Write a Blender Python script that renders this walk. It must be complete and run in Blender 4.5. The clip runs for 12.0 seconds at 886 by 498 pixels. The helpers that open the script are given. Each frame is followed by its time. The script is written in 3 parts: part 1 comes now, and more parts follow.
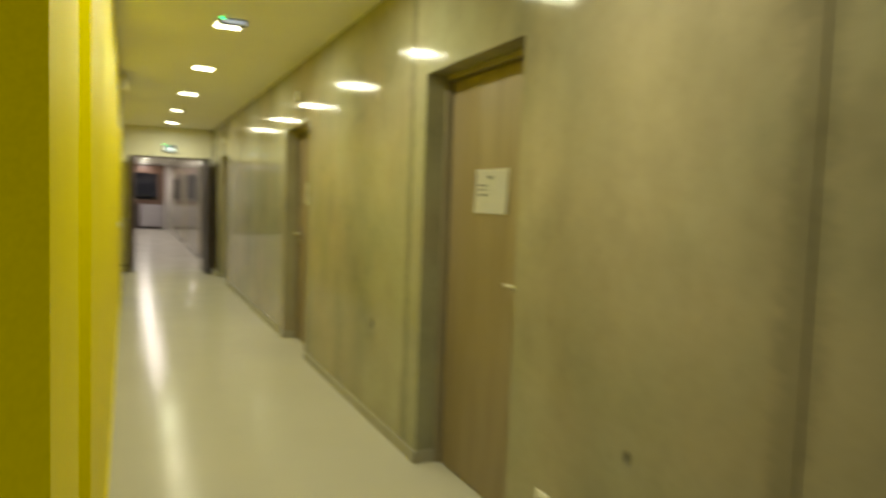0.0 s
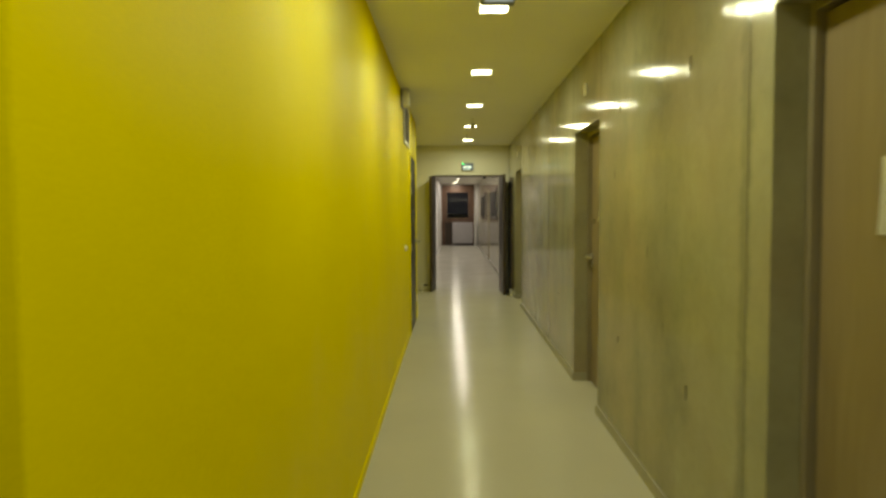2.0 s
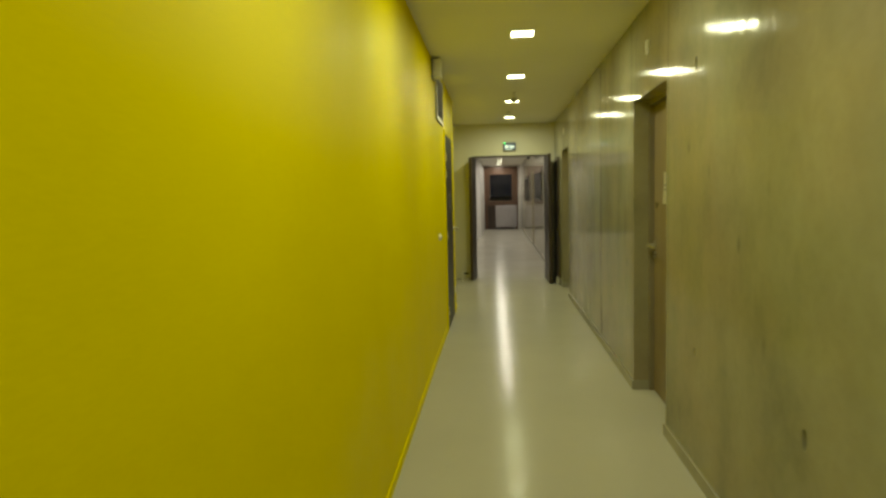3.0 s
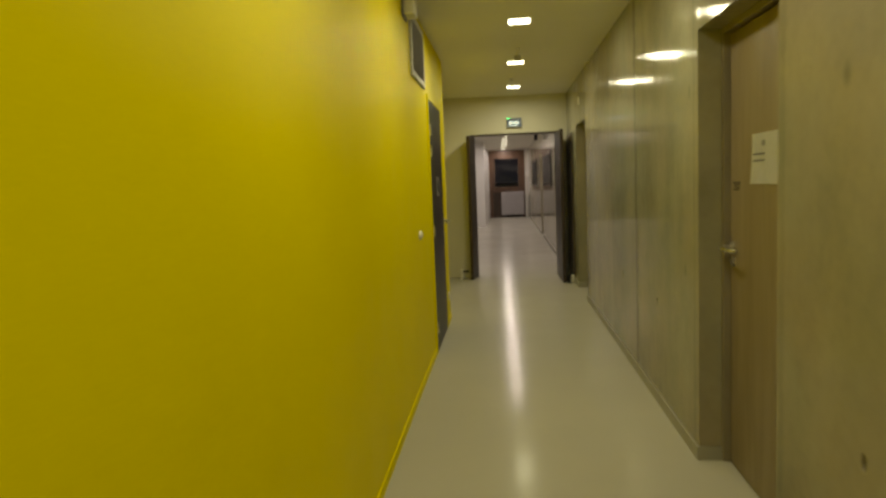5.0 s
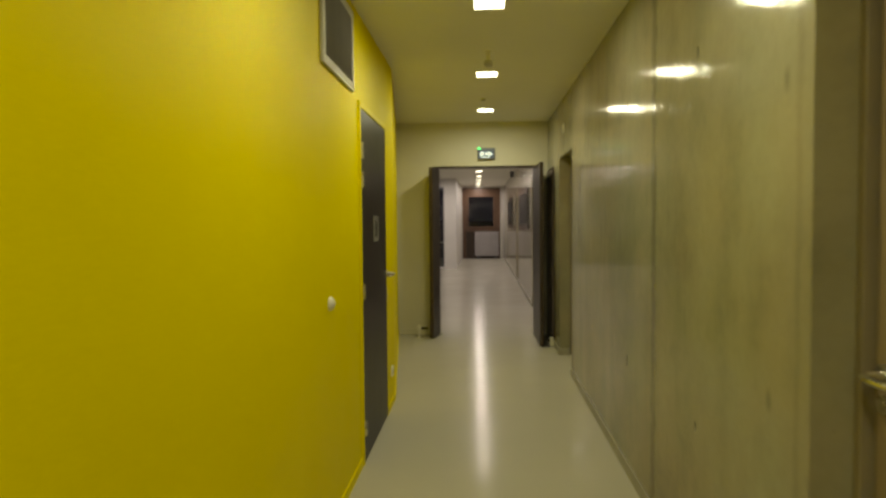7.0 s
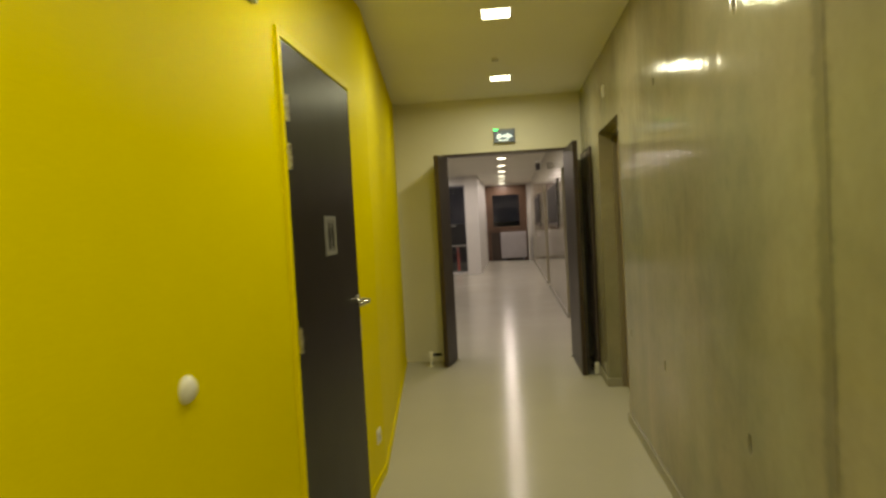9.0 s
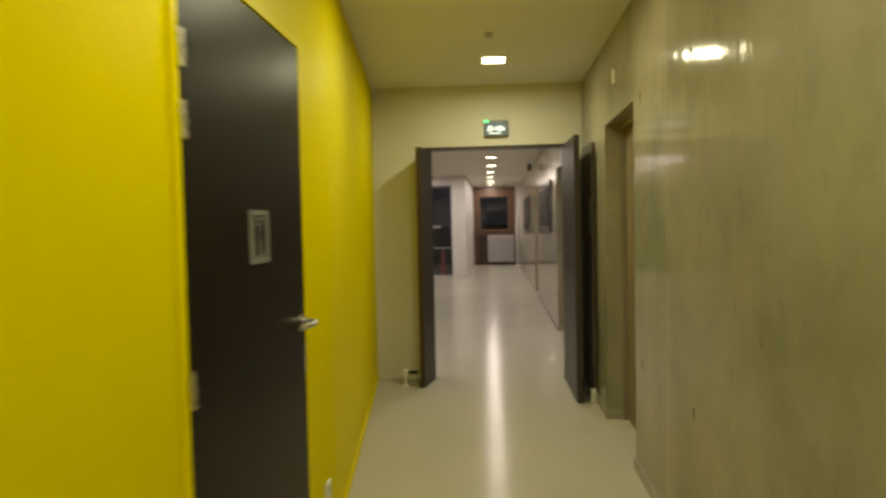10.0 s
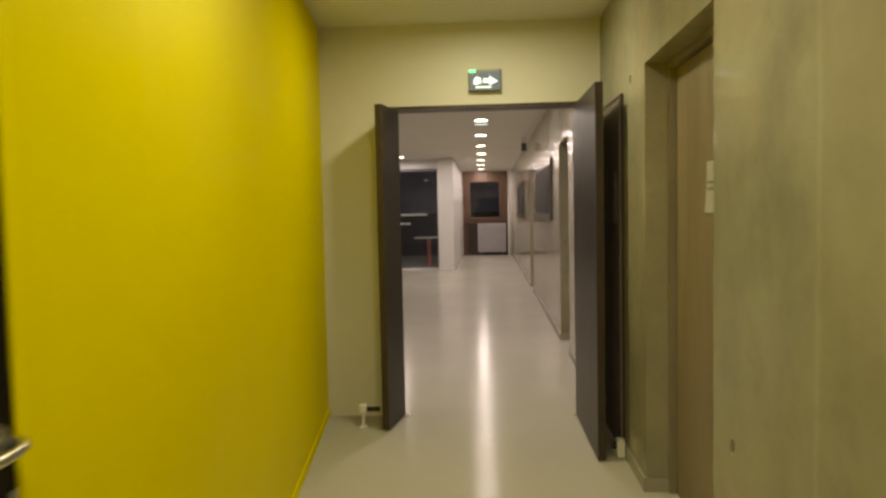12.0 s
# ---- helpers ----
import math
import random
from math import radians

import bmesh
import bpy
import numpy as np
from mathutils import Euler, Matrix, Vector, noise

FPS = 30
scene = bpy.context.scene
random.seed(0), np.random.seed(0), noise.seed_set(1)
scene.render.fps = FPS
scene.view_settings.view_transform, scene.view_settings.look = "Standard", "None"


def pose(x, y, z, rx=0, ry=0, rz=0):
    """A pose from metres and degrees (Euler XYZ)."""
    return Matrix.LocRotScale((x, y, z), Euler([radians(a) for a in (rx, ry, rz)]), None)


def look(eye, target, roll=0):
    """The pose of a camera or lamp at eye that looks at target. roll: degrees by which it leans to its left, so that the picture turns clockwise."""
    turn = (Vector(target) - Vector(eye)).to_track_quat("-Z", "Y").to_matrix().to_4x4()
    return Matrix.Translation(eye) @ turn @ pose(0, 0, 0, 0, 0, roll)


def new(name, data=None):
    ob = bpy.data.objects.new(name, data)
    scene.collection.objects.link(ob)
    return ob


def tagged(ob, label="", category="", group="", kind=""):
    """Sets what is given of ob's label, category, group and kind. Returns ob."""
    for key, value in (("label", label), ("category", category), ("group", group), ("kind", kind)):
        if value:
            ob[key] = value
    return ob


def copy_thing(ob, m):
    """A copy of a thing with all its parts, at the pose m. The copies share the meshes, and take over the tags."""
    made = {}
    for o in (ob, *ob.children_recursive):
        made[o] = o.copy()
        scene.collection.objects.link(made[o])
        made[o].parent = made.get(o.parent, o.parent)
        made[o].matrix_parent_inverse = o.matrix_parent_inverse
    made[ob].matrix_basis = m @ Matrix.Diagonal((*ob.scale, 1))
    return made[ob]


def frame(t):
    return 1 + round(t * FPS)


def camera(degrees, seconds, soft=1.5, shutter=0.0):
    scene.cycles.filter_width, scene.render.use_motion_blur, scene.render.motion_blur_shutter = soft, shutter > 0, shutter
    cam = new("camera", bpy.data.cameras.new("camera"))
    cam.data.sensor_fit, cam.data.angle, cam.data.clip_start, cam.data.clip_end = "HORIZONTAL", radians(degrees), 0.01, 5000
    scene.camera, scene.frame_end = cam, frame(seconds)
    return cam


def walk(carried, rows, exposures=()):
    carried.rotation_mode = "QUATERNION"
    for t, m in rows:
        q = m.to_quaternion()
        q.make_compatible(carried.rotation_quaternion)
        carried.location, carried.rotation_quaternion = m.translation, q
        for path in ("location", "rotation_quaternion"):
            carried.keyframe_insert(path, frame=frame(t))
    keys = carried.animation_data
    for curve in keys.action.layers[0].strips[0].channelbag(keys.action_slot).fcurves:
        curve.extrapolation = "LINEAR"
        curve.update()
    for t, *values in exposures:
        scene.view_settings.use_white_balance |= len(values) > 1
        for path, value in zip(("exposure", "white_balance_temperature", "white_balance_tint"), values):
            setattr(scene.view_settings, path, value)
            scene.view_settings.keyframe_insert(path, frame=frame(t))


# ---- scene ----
# ---- camera and walk ----
cam = camera(66.0, 12.0, soft=2.6, shutter=0.9)
ROWS = [
    (0.0, (0.190, 0.338, 1.416), (1.022, 2.152, 1.286), 2.0),
    (0.5, (0.364, 0.606, 1.450), (0.850, 2.542, 1.339), 1.6),
    (1.0, (0.521, 0.861, 1.458), (0.626, 2.855, 1.338), 2.4),
    (1.5, (0.581, 1.136, 1.448), (0.552, 3.134, 1.355), 1.2),
    (2.0, (0.583, 1.481, 1.447), (0.551, 3.478, 1.339), -0.3),
    (2.5, (0.609, 1.823, 1.473), (0.443, 3.811, 1.337), -0.2),
    (3.0, (0.626, 2.228, 1.461), (0.463, 4.216, 1.305), -1.3),
    (5.0, (0.680, 3.885, 1.426), (0.493, 5.868, 1.235), -2.3),
    (5.5, (0.731, 4.340, 1.425), (0.562, 6.325, 1.254), -1.6),
    (6.0, (0.707, 4.730, 1.442), (0.662, 6.727, 1.341), 1.3),
    (6.5, (0.748, 5.110, 1.462), (0.564, 7.100, 1.394), 0.0),
    (7.0, (0.780, 5.525, 1.457), (0.666, 7.520, 1.371), -0.5),
    (9.0, (0.850, 7.137, 1.430), (0.652, 9.126, 1.354), -3.1),
    (9.5, (0.855, 7.526, 1.436), (0.643, 9.511, 1.318), -1.8),
    (10.0, (0.829, 7.914, 1.432), (0.671, 9.907, 1.357), -1.2),
    (10.5, (0.833, 8.302, 1.419), (0.775, 10.298, 1.310), -1.0),
    (11.0, (0.830, 8.694, 1.407), (0.670, 10.686, 1.310), -1.9),
    (11.5, (0.822, 9.100, 1.400), (0.691, 11.092, 1.287), -1.6),
    (12.0, (0.843, 9.482, 1.412), (0.710, 11.475, 1.301), -1.2),
]
EXPO = [(0.0, 0.72, 7300, -6), (1.0, 0.53, 7700, -13), (2.0, 0.22, 8100, -14), (3.0, 0.10, 8100, -18), (5.0, -0.1, 8100, -3), (7.0, 0.0, 8100, -5), (9.0, 0.18, 8100, -4), (11.0, 0.37, 8100, -3), (12.0, 0.42, 8100, 1)]
walk(cam, [(t, look(e, g, r)) for t, e, g, r in ROWS], EXPO)

# ---- world and light ----
GLOW = 7.0                      # radiance of the luminaires' diffusers
WATT = 10.4                      # what each luminaire throws down
LAMP_WARM = (1.0, 0.957, 0.78)    # corridor
LAMP_COOL = (1.0, 0.87, 1.0)    # hall beyond the double door
world = bpy.data.worlds.new("night")
scene.world = world
world.use_nodes = True
world.node_tree.nodes["Background"].inputs[0].default_value = (0.020, 0.018, 0.030, 1)
world.node_tree.nodes["Background"].inputs[1].default_value = 0.45

# ---- plan ----
XL, XR, XD = 0.065, 1.607, 1.745      # yellow wall, concrete wall, door leaves in the concrete wall
CEIL, HEAD = 2.67, 2.10
YEND, YHALL = 14.13, 14.29            # cross wall with the double door
KINK, XLE = 11.0, -0.29               # where the yellow wall turns, and its end
YFAR = 31.0
YBACK = -3.0


# ---- materials ----
def mat(name):
    m = bpy.data.materials.new(name)
    m.use_nodes = True
    nt = m.node_tree
    return m, nt.nodes, nt.links, nt.nodes["Principled BSDF"]


def node(nodes, kind, **kw):
    n = nodes.new(kind)
    for k, v in kw.items():
        n.inputs[k.replace("_", " ")].default_value = v
    return n


def mapped(nodes, links, scale):
    co = nodes.new("ShaderNodeTexCoord")
    mp = nodes.new("ShaderNodeMapping")
    mp.inputs["Scale"].default_value = scale
    links.new(co.outputs["Object"], mp.inputs["Vector"])
    return mp.outputs["Vector"]


def ramp(nodes, links, fac, stops):
    r = nodes.new("ShaderNodeValToRGB")
    e = r.color_ramp.elements
    while len(e) < len(stops):
        e.new(0.5)
    for el, (p, c) in zip(e, stops):
        el.position, el.color = p, (*c, 1) if len(c) == 3 else c
    links.new(fac, r.inputs["Fac"])
    return r.outputs["Color"]


def grey(v):
    return (v, v, v)


def mixed(nodes, links, kind, fac, a, b):
    m = nodes.new("ShaderNodeMix")
    m.data_type, m.blend_type = "RGBA", kind
    if isinstance(fac, float):
        m.inputs[0].default_value = fac
    else:
        links.new(fac, m.inputs[0])
    for sock, v in ((m.inputs[6], a), (m.inputs[7], b)):
        if isinstance(v, tuple):
            sock.default_value = (*v, 1)
        else:
            links.new(v, sock)
    return m.outputs[2]


def noise_tex(nodes, links, vec, scale, detail=4.0, rough=0.55, dist=0.0):
    n = node(nodes, "ShaderNodeTexNoise", Scale=scale, Detail=detail, Roughness=rough, Distortion=dist)
    links.new(vec, n.inputs["Vector"])
    return n.outputs["Fac"]


def bump(nodes, links, bsdf, height, strength, distance):
    b = node(nodes, "ShaderNodeBump", Strength=strength, Distance=distance)
    links.new(height, b.inputs["Height"])
    links.new(b.outputs["Normal"], bsdf.inputs["Normal"])


def surface(name, c0, c1, scale, rough, rough_var=0.05, bump_scale=120.0, bump_strength=0.0, bump_dist=0.002,
            stretch=(1, 1, 1), metal=0.0, spec=0.5):
    """A plain coated surface: two tones of cloud, fine relief, uneven gloss."""
    m, ns, ls, b = mat(name)
    v = mapped(ns, ls, stretch)
    big = noise_tex(ns, ls, v, scale, 5.0)
    fine = noise_tex(ns, ls, v, bump_scale, 3.0)
    col = ramp(ns, ls, big, [(0.3, c0), (0.7, c1)])
    if bump_strength:
        col = mixed(ns, ls, "MULTIPLY", 0.5, col, ramp(ns, ls, fine, [(0.3, grey(0.86)), (0.7, grey(1.0))]))
    ls.new(col, b.inputs["Base Color"])
    ls.new(ramp(ns, ls, noise_tex(ns, ls, v, scale * 2.7, 4.0), [(0.3, grey(max(0.02, rough - rough_var))), (0.7, grey(rough + rough_var))]), b.inputs["Roughness"])
    b.inputs["Metallic"].default_value = metal
    b.inputs["Specular IOR Level"].default_value = spec
    if bump_strength:
        bump(ns, ls, b, fine, bump_strength, bump_dist)
    return m


def concrete_material():
    m, ns, ls, b = mat("sealed_concrete")
    v = mapped(ns, ls, (1, 1, 1))
    streak = mapped(ns, ls, (1.3, 1.3, 0.3))
    cloud = noise_tex(ns, ls, v, 1.2, 5.0, 0.58, 0.1)
    drip = noise_tex(ns, ls, streak, 1.4, 2.5, 0.5, 0.3)
    grain = noise_tex(ns, ls, v, 24.0, 4.0, 0.6)
    col = ramp(ns, ls, cloud, [(0.26, (0.245, 0.226, 0.174)), (0.42, (0.335, 0.315, 0.245)), (0.58, (0.380, 0.354, 0.277)), (0.76, (0.46, 0.433, 0.345))])
    col = mixed(ns, ls, "MULTIPLY", 0.8, col, ramp(ns, ls, drip, [(0.28, grey(0.80)), (0.5, grey(0.95)), (0.72, grey(1.0))]))
    col = mixed(ns, ls, "MULTIPLY", 0.35, col, ramp(ns, ls, grain, [(0.25, grey(0.78)), (0.6, grey(1.0))]))
    patch = noise_tex(ns, ls, mapped(ns, ls, (1.2, 1.2, 1.0)), 2.6, 3.5, 0.55)
    col = mixed(ns, ls, "MULTIPLY", 0.55, col, ramp(ns, ls, patch, [(0.30, grey(0.74)), (0.5, grey(0.93)), (0.7, grey(1.0))]))
    warm = noise_tex(ns, ls, v, 0.9, 3.0)
    col = mixed(ns, ls, "MULTIPLY", 0.8, col, ramp(ns, ls, warm, [(0.35, (1.0, 0.91, 0.80)), (0.65, (0.95, 1.0, 0.92))]))
    pores = node(ns, "ShaderNodeTexVoronoi", Scale=26.0)
    ls.new(v, pores.inputs["Vector"])
    pit = ramp(ns, ls, pores.outputs["Distance"], [(0.03, grey(0.45)), (0.07, grey(1.0))])
    keep = ramp(ns, ls, noise_tex(ns, ls, v, 4.0, 2.0), [(0.52, grey(0.0)), (0.60, grey(0.7))])
    col = mixed(ns, ls, "MULTIPLY", keep, col, pit)
    spots = node(ns, "ShaderNodeTexVoronoi", Scale=4.3)
    ls.new(mapped(ns, ls, (1.0, 1.0, 0.6)), spots.inputs["Vector"])
    smudge = ramp(ns, ls, spots.outputs["Distance"], [(0.04, grey(0.62)), (0.12, grey(1.0))])
    some = ramp(ns, ls, noise_tex(ns, ls, v, 1.7, 2.0), [(0.50, grey(0.0)), (0.58, grey(0.8))])
    col = mixed(ns, ls, "MULTIPLY", some, col, smudge)
    # stained bands along the formwork joints, and one pale lime run
    xyz = ns.new("ShaderNodeSeparateXYZ")
    co = ns.new("ShaderNodeTexCoord")
    ls.new(co.outputs["Object"], xyz.inputs[0])
    ragged = noise_tex(ns, ls, v, 9.0, 5.0, 0.7)

    def band(y, width):
        s1 = ns.new("ShaderNodeMath")
        s1.operation = "MULTIPLY_ADD"
        ls.new(ragged, s1.inputs[0])
        s1.inputs[1].default_value, s1.inputs[2].default_value = 2.0 * width, -y - width
        s2 = ns.new("ShaderNodeMath")
        s2.operation = "ADD"
        ls.new(s1.outputs[0], s2.inputs[0])
        ls.new(xyz.outputs["Y"], s2.inputs[1])
        s3 = ns.new("ShaderNodeMath")
        s3.operation = "ABSOLUTE"
        ls.new(s2.outputs[0], s3.inputs[0])
        return ramp(ns, ls, s3.outputs[0], [(width * 0.35, grey(1.0)), (width, grey(0.0))])

    for y, width, tone in ((1.42, 0.085, 0.74), (3.90, 0.06, 0.74), (6.28, 0.03, 0.85), (8.87, 0.06, 0.70), (11.117, 0.014, 1.14), (7.36, 0.025, 0.86)):
        col = mixed(ns, ls, "MULTIPLY", band(y, width), col, grey(tone))
    ls.new(col, b.inputs["Base Color"])
    ls.new(ramp(ns, ls, noise_tex(ns, ls, v, 2.0, 4.0), [(0.3, grey(0.075)), (0.7, grey(0.135))]), b.inputs["Roughness"])
    b.inputs["Specular IOR Level"].default_value = 0.115
    # upright board ridges, a slow swell and fine grain
    ridge = noise_tex(ns, ls, mapped(ns, ls, (1.0, 9.0, 1.4)), 1.0, 3.0, 0.5)
    wave = noise_tex(ns, ls, v, 5.0, 3.0)

    def plus(value, weight, rest=None):
        h = ns.new("ShaderNodeMath")
        h.operation = "MULTIPLY_ADD"
        ls.new(value, h.inputs[0])
        h.inputs[1].default_value, h.inputs[2].default_value = weight, 0.0
        if rest:
            ls.new(rest, h.inputs[2])
        return h.outputs[0]

    bump(ns, ls, b, plus(ridge, 3.0, plus(wave, 1.0, plus(grain, 0.3))), 0.35, 0.003)
    return m


def wood_material(name, dark, light, rough):
    m, ns, ls, b = mat(name)
    v = mapped(ns, ls, (4.0, 4.0, 0.5))
    w = noise_tex(ns, ls, v, 2.2, 6.0, 0.65, 0.8)
    f = noise_tex(ns, ls, mapped(ns, ls, (45, 45, 1.5)), 2.0, 3.0)
    info = ns.new("ShaderNodeObjectInfo")
    col = ramp(ns, ls, w, [(0.3, dark), (0.72, light)])
    col = mixed(ns, ls, "MULTIPLY", 0.6, col, ramp(ns, ls, f, [(0.3, grey(0.85)), (0.65, grey(1.0))]))
    col = mixed(ns, ls, "MULTIPLY", 0.5, col, ramp(ns, ls, info.outputs["Random"], [(0.0, grey(0.88)), (1.0, grey(1.0))]))
    ls.new(col, b.inputs["Base Color"])
    b.inputs["Roughness"].default_value = rough
    bump(ns, ls, b, f, 0.08, 0.001)
    return m


def plain(name, color, rough, metal=0.0):
    m, ns, ls, b = mat(name)
    b.inputs["Base Color"].default_value = (*color, 1)
    b.inputs["Roughness"].default_value = rough
    b.inputs["Metallic"].default_value = metal
    return m


def glow(name, color, strength):
    m, ns, ls, b = mat(name)
    b.inputs["Base Color"].default_value = (*color, 1)
    b.inputs["Emission Color"].default_value = (*color, 1)
    b.inputs["Emission Strength"].default_value = strength
    return m


CONCRETE = concrete_material()
YELLOW = surface("yellow_paint", (0.80, 0.665, 0.0), (0.85, 0.71, 0.001), 0.8, 0.48, 0.04, 140.0, 0.10, 0.001, spec=0.10)
YELLOW_TRIM = surface("yellow_gloss_paint", (0.80, 0.67, 0.002), (0.85, 0.71, 0.004), 2.0, 0.42, 0.03, spec=0.12)
PLASTER = surface("cream_wall_paint", (0.74, 0.71, 0.60), (0.79, 0.76, 0.65), 1.2, 0.55, 0.06, 220.0, 0.2, 0.001)
WHITE_WALL = surface("white_wall_paint", (0.72, 0.70, 0.68), (0.78, 0.76, 0.74), 1.0, 0.5, 0.06, 220.0, 0.2, 0.001)
CEILING = surface("ceiling_paint", (0.81, 0.79, 0.70), (0.85, 0.83, 0.74), 0.9, 0.6, 0.06, 240.0, 0.2, 0.001)
FLOOR = surface("polished_resin_floor", (0.435, 0.414, 0.352), (0.475, 0.452, 0.385), 0.7, 0.18, 0.03, spec=0.042)
BASE_GREY = surface("grey_skirting", (0.31, 0.292, 0.235), (0.35, 0.33, 0.27), 3.0, 0.4, 0.05)
LEAF_WOOD = wood_material("oak_laminate", (0.20, 0.152, 0.092), (0.285, 0.225, 0.145), 0.45)
LEAF_DARK = surface("dark_brown_laminate", (0.0085, 0.006, 0.003), (0.012, 0.0088, 0.005), 1.5, 0.36, 0.015, spec=0.12)
LEAF_TECH = surface("brown_black_laminate", (0.24, 0.185, 0.165), (0.28, 0.215, 0.19), 1.5, 0.24, 0.015)
LEAF_PLUM = surface("grey_brown_laminate", (0.030, 0.023, 0.021), (0.038, 0.029, 0.026), 1.5, 0.38, 0.015, spec=0.25)
EDGE_WOOD = wood_material("dark_edge_band", (0.035, 0.022, 0.014), (0.07, 0.045, 0.03), 0.4)
FRAME_BROWN = surface("grey_brown_door_frame", (0.22, 0.185, 0.135), (0.27, 0.23, 0.17), 3.0, 0.4, 0.05)
FRAME_WINDOW = wood_material("window_timber", (0.085, 0.045, 0.026), (0.15, 0.082, 0.048), 0.45)
STEEL = surface("brushed_steel", (0.55, 0.53, 0.50), (0.68, 0.66, 0.62), 20.0, 0.28, 0.06, 300.0, metal=1.0)
# near-black: painted shade in the door gaps, and the magnets' own colour
BLACK = plain("black_gap_shade_and_magnet", (0.012, 0.010, 0.009), 0.7)
WHITE_PLASTIC = surface("white_plastic", (0.74, 0.72, 0.66), (0.80, 0.78, 0.72), 8.0, 0.35, 0.04)
GREY_PLASTIC = surface("grey_plastic", (0.16, 0.17, 0.20), (0.20, 0.21, 0.24), 8.0, 0.35, 0.04)
VENT_WHITE = surface("vent_frame_paint", (0.47, 0.45, 0.40), (0.54, 0.52, 0.46), 5.0, 0.4, 0.05)
# dark tone that paints the shade between the grille's slats
VENT_BACK = surface("vent_painted_depth", (0.06, 0.056, 0.05), (0.08, 0.075, 0.066), 6.0, 0.6, 0.05)
VENT_DARK = surface("vent_slat_metal", (0.24, 0.23, 0.20), (0.30, 0.285, 0.25), 6.0, 0.45, 0.05)
PAPER = surface("printed_paper", (0.80, 0.78, 0.71), (0.87, 0.85, 0.79), 6.0, 0.7, 0.04, 60.0, 0.2, 0.001)
INK = plain("grey_ink", (0.22, 0.21, 0.20), 0.7)
INK_DARK = plain("dark_letter", (0.022, 0.018, 0.014), 0.8)
SIGN_GREY = surface("silver_sign", (0.22, 0.213, 0.20), (0.25, 0.243, 0.23), 10.0, 0.35, 0.05)
SIGN_FACE = surface("sign_face", (0.13, 0.124, 0.116), (0.15, 0.143, 0.136), 10.0, 0.35, 0.05)
NICHE_GREEN = surface("olive_door_paint", (0.12, 0.112, 0.055), (0.15, 0.14, 0.07), 3.0, 0.3, 0.03)
NICHE_DARK = surface("dark_olive_paint", (0.050, 0.044, 0.018), (0.06, 0.053, 0.023), 2.0, 0.3, 0.02)
BOARD = surface("dark_display_panel", (0.040, 0.036, 0.036), (0.065, 0.058, 0.056), 2.0, 0.18, 0.05)
RADIATOR = surface("radiator_enamel", (0.37, 0.35, 0.36), (0.42, 0.40, 0.41), 4.0, 0.35, 0.05)
RED_PAINT = surface("red_paint", (0.30, 0.045, 0.04), (0.36, 0.06, 0.05), 5.0, 0.4, 0.05)
GROUND = surface("night_ground", (0.03, 0.03, 0.028), (0.06, 0.058, 0.05), 0.3, 0.85, 0.05, 20.0, 0.5, 0.01)
LAMP_NEAR = glow("lit_diffuser", (1.0, 0.97, 0.80), GLOW)
LAMP_FAR = glow("lit_diffuser_hall", (1.0, 0.93, 0.86), GLOW)
LED_GREEN = glow("green_led", (0.05, 1.0, 0.25), 4.0)
LENS_BLUE = glow("bluish_lens", (0.40, 0.44, 0.62), 0.5)
SIGN_LIT = glow("lit_sign_white", (0.80, 0.92, 1.0), 0.7)
SIGN_DIM = glow("lit_sign_blue", (0.09, 0.12, 0.17), 0.4)
glass_m, _n, _l, _b = mat("window_glass")
_b.inputs["Base Color"].default_value = (0.80, 0.84, 0.84, 1)
_b.inputs["Roughness"].default_value = 0.02
_b.inputs["Transmission Weight"].default_value = 1.0
_b.inputs["IOR"].default_value = 1.45
GLASS = glass_m


# ---- mesh helpers ----
def box(bm, x0, x1, y0, y1, z0, z1, bevel=0.0):
    r = bmesh.ops.create_cube(bm, size=1.0, matrix=Matrix.Translation(((x0 + x1) / 2, (y0 + y1) / 2, (z0 + z1) / 2))
                              @ Matrix.Diagonal((x1 - x0, y1 - y0, z1 - z0, 1)))
    if bevel:
        es = {e for v in r["verts"] for e in v.link_edges}
        bmesh.ops.bevel(bm, geom=list(es), offset=bevel, segments=2, affect="EDGES", profile=0.5)


def prism(bm, outline, z0, z1):
    """An upright prism over a plan outline, counter-clockwise."""
    lo = [bm.verts.new((x, y, z0)) for x, y in outline]
    hi = [bm.verts.new((x, y, z1)) for x, y in outline]
    n = len(outline)
    bm.faces.new(lo[::-1])
    bm.faces.new(hi)
    for i in range(n):
        j = (i + 1) % n
        bm.faces.new((lo[i], lo[j], hi[j], hi[i]))


def cyl(bm, a, b, r0, r1=None, seg=20):
    a, b = Vector(a), Vector(b)
    d = b - a
    m = Matrix.Translation((a + b) / 2) @ d.to_track_quat("Z", "Y").to_matrix().to_4x4()
    bmesh.ops.create_cone(bm, cap_ends=True, segments=seg, radius1=r0, radius2=r0 if r1 is None else r1, depth=d.length, matrix=m)


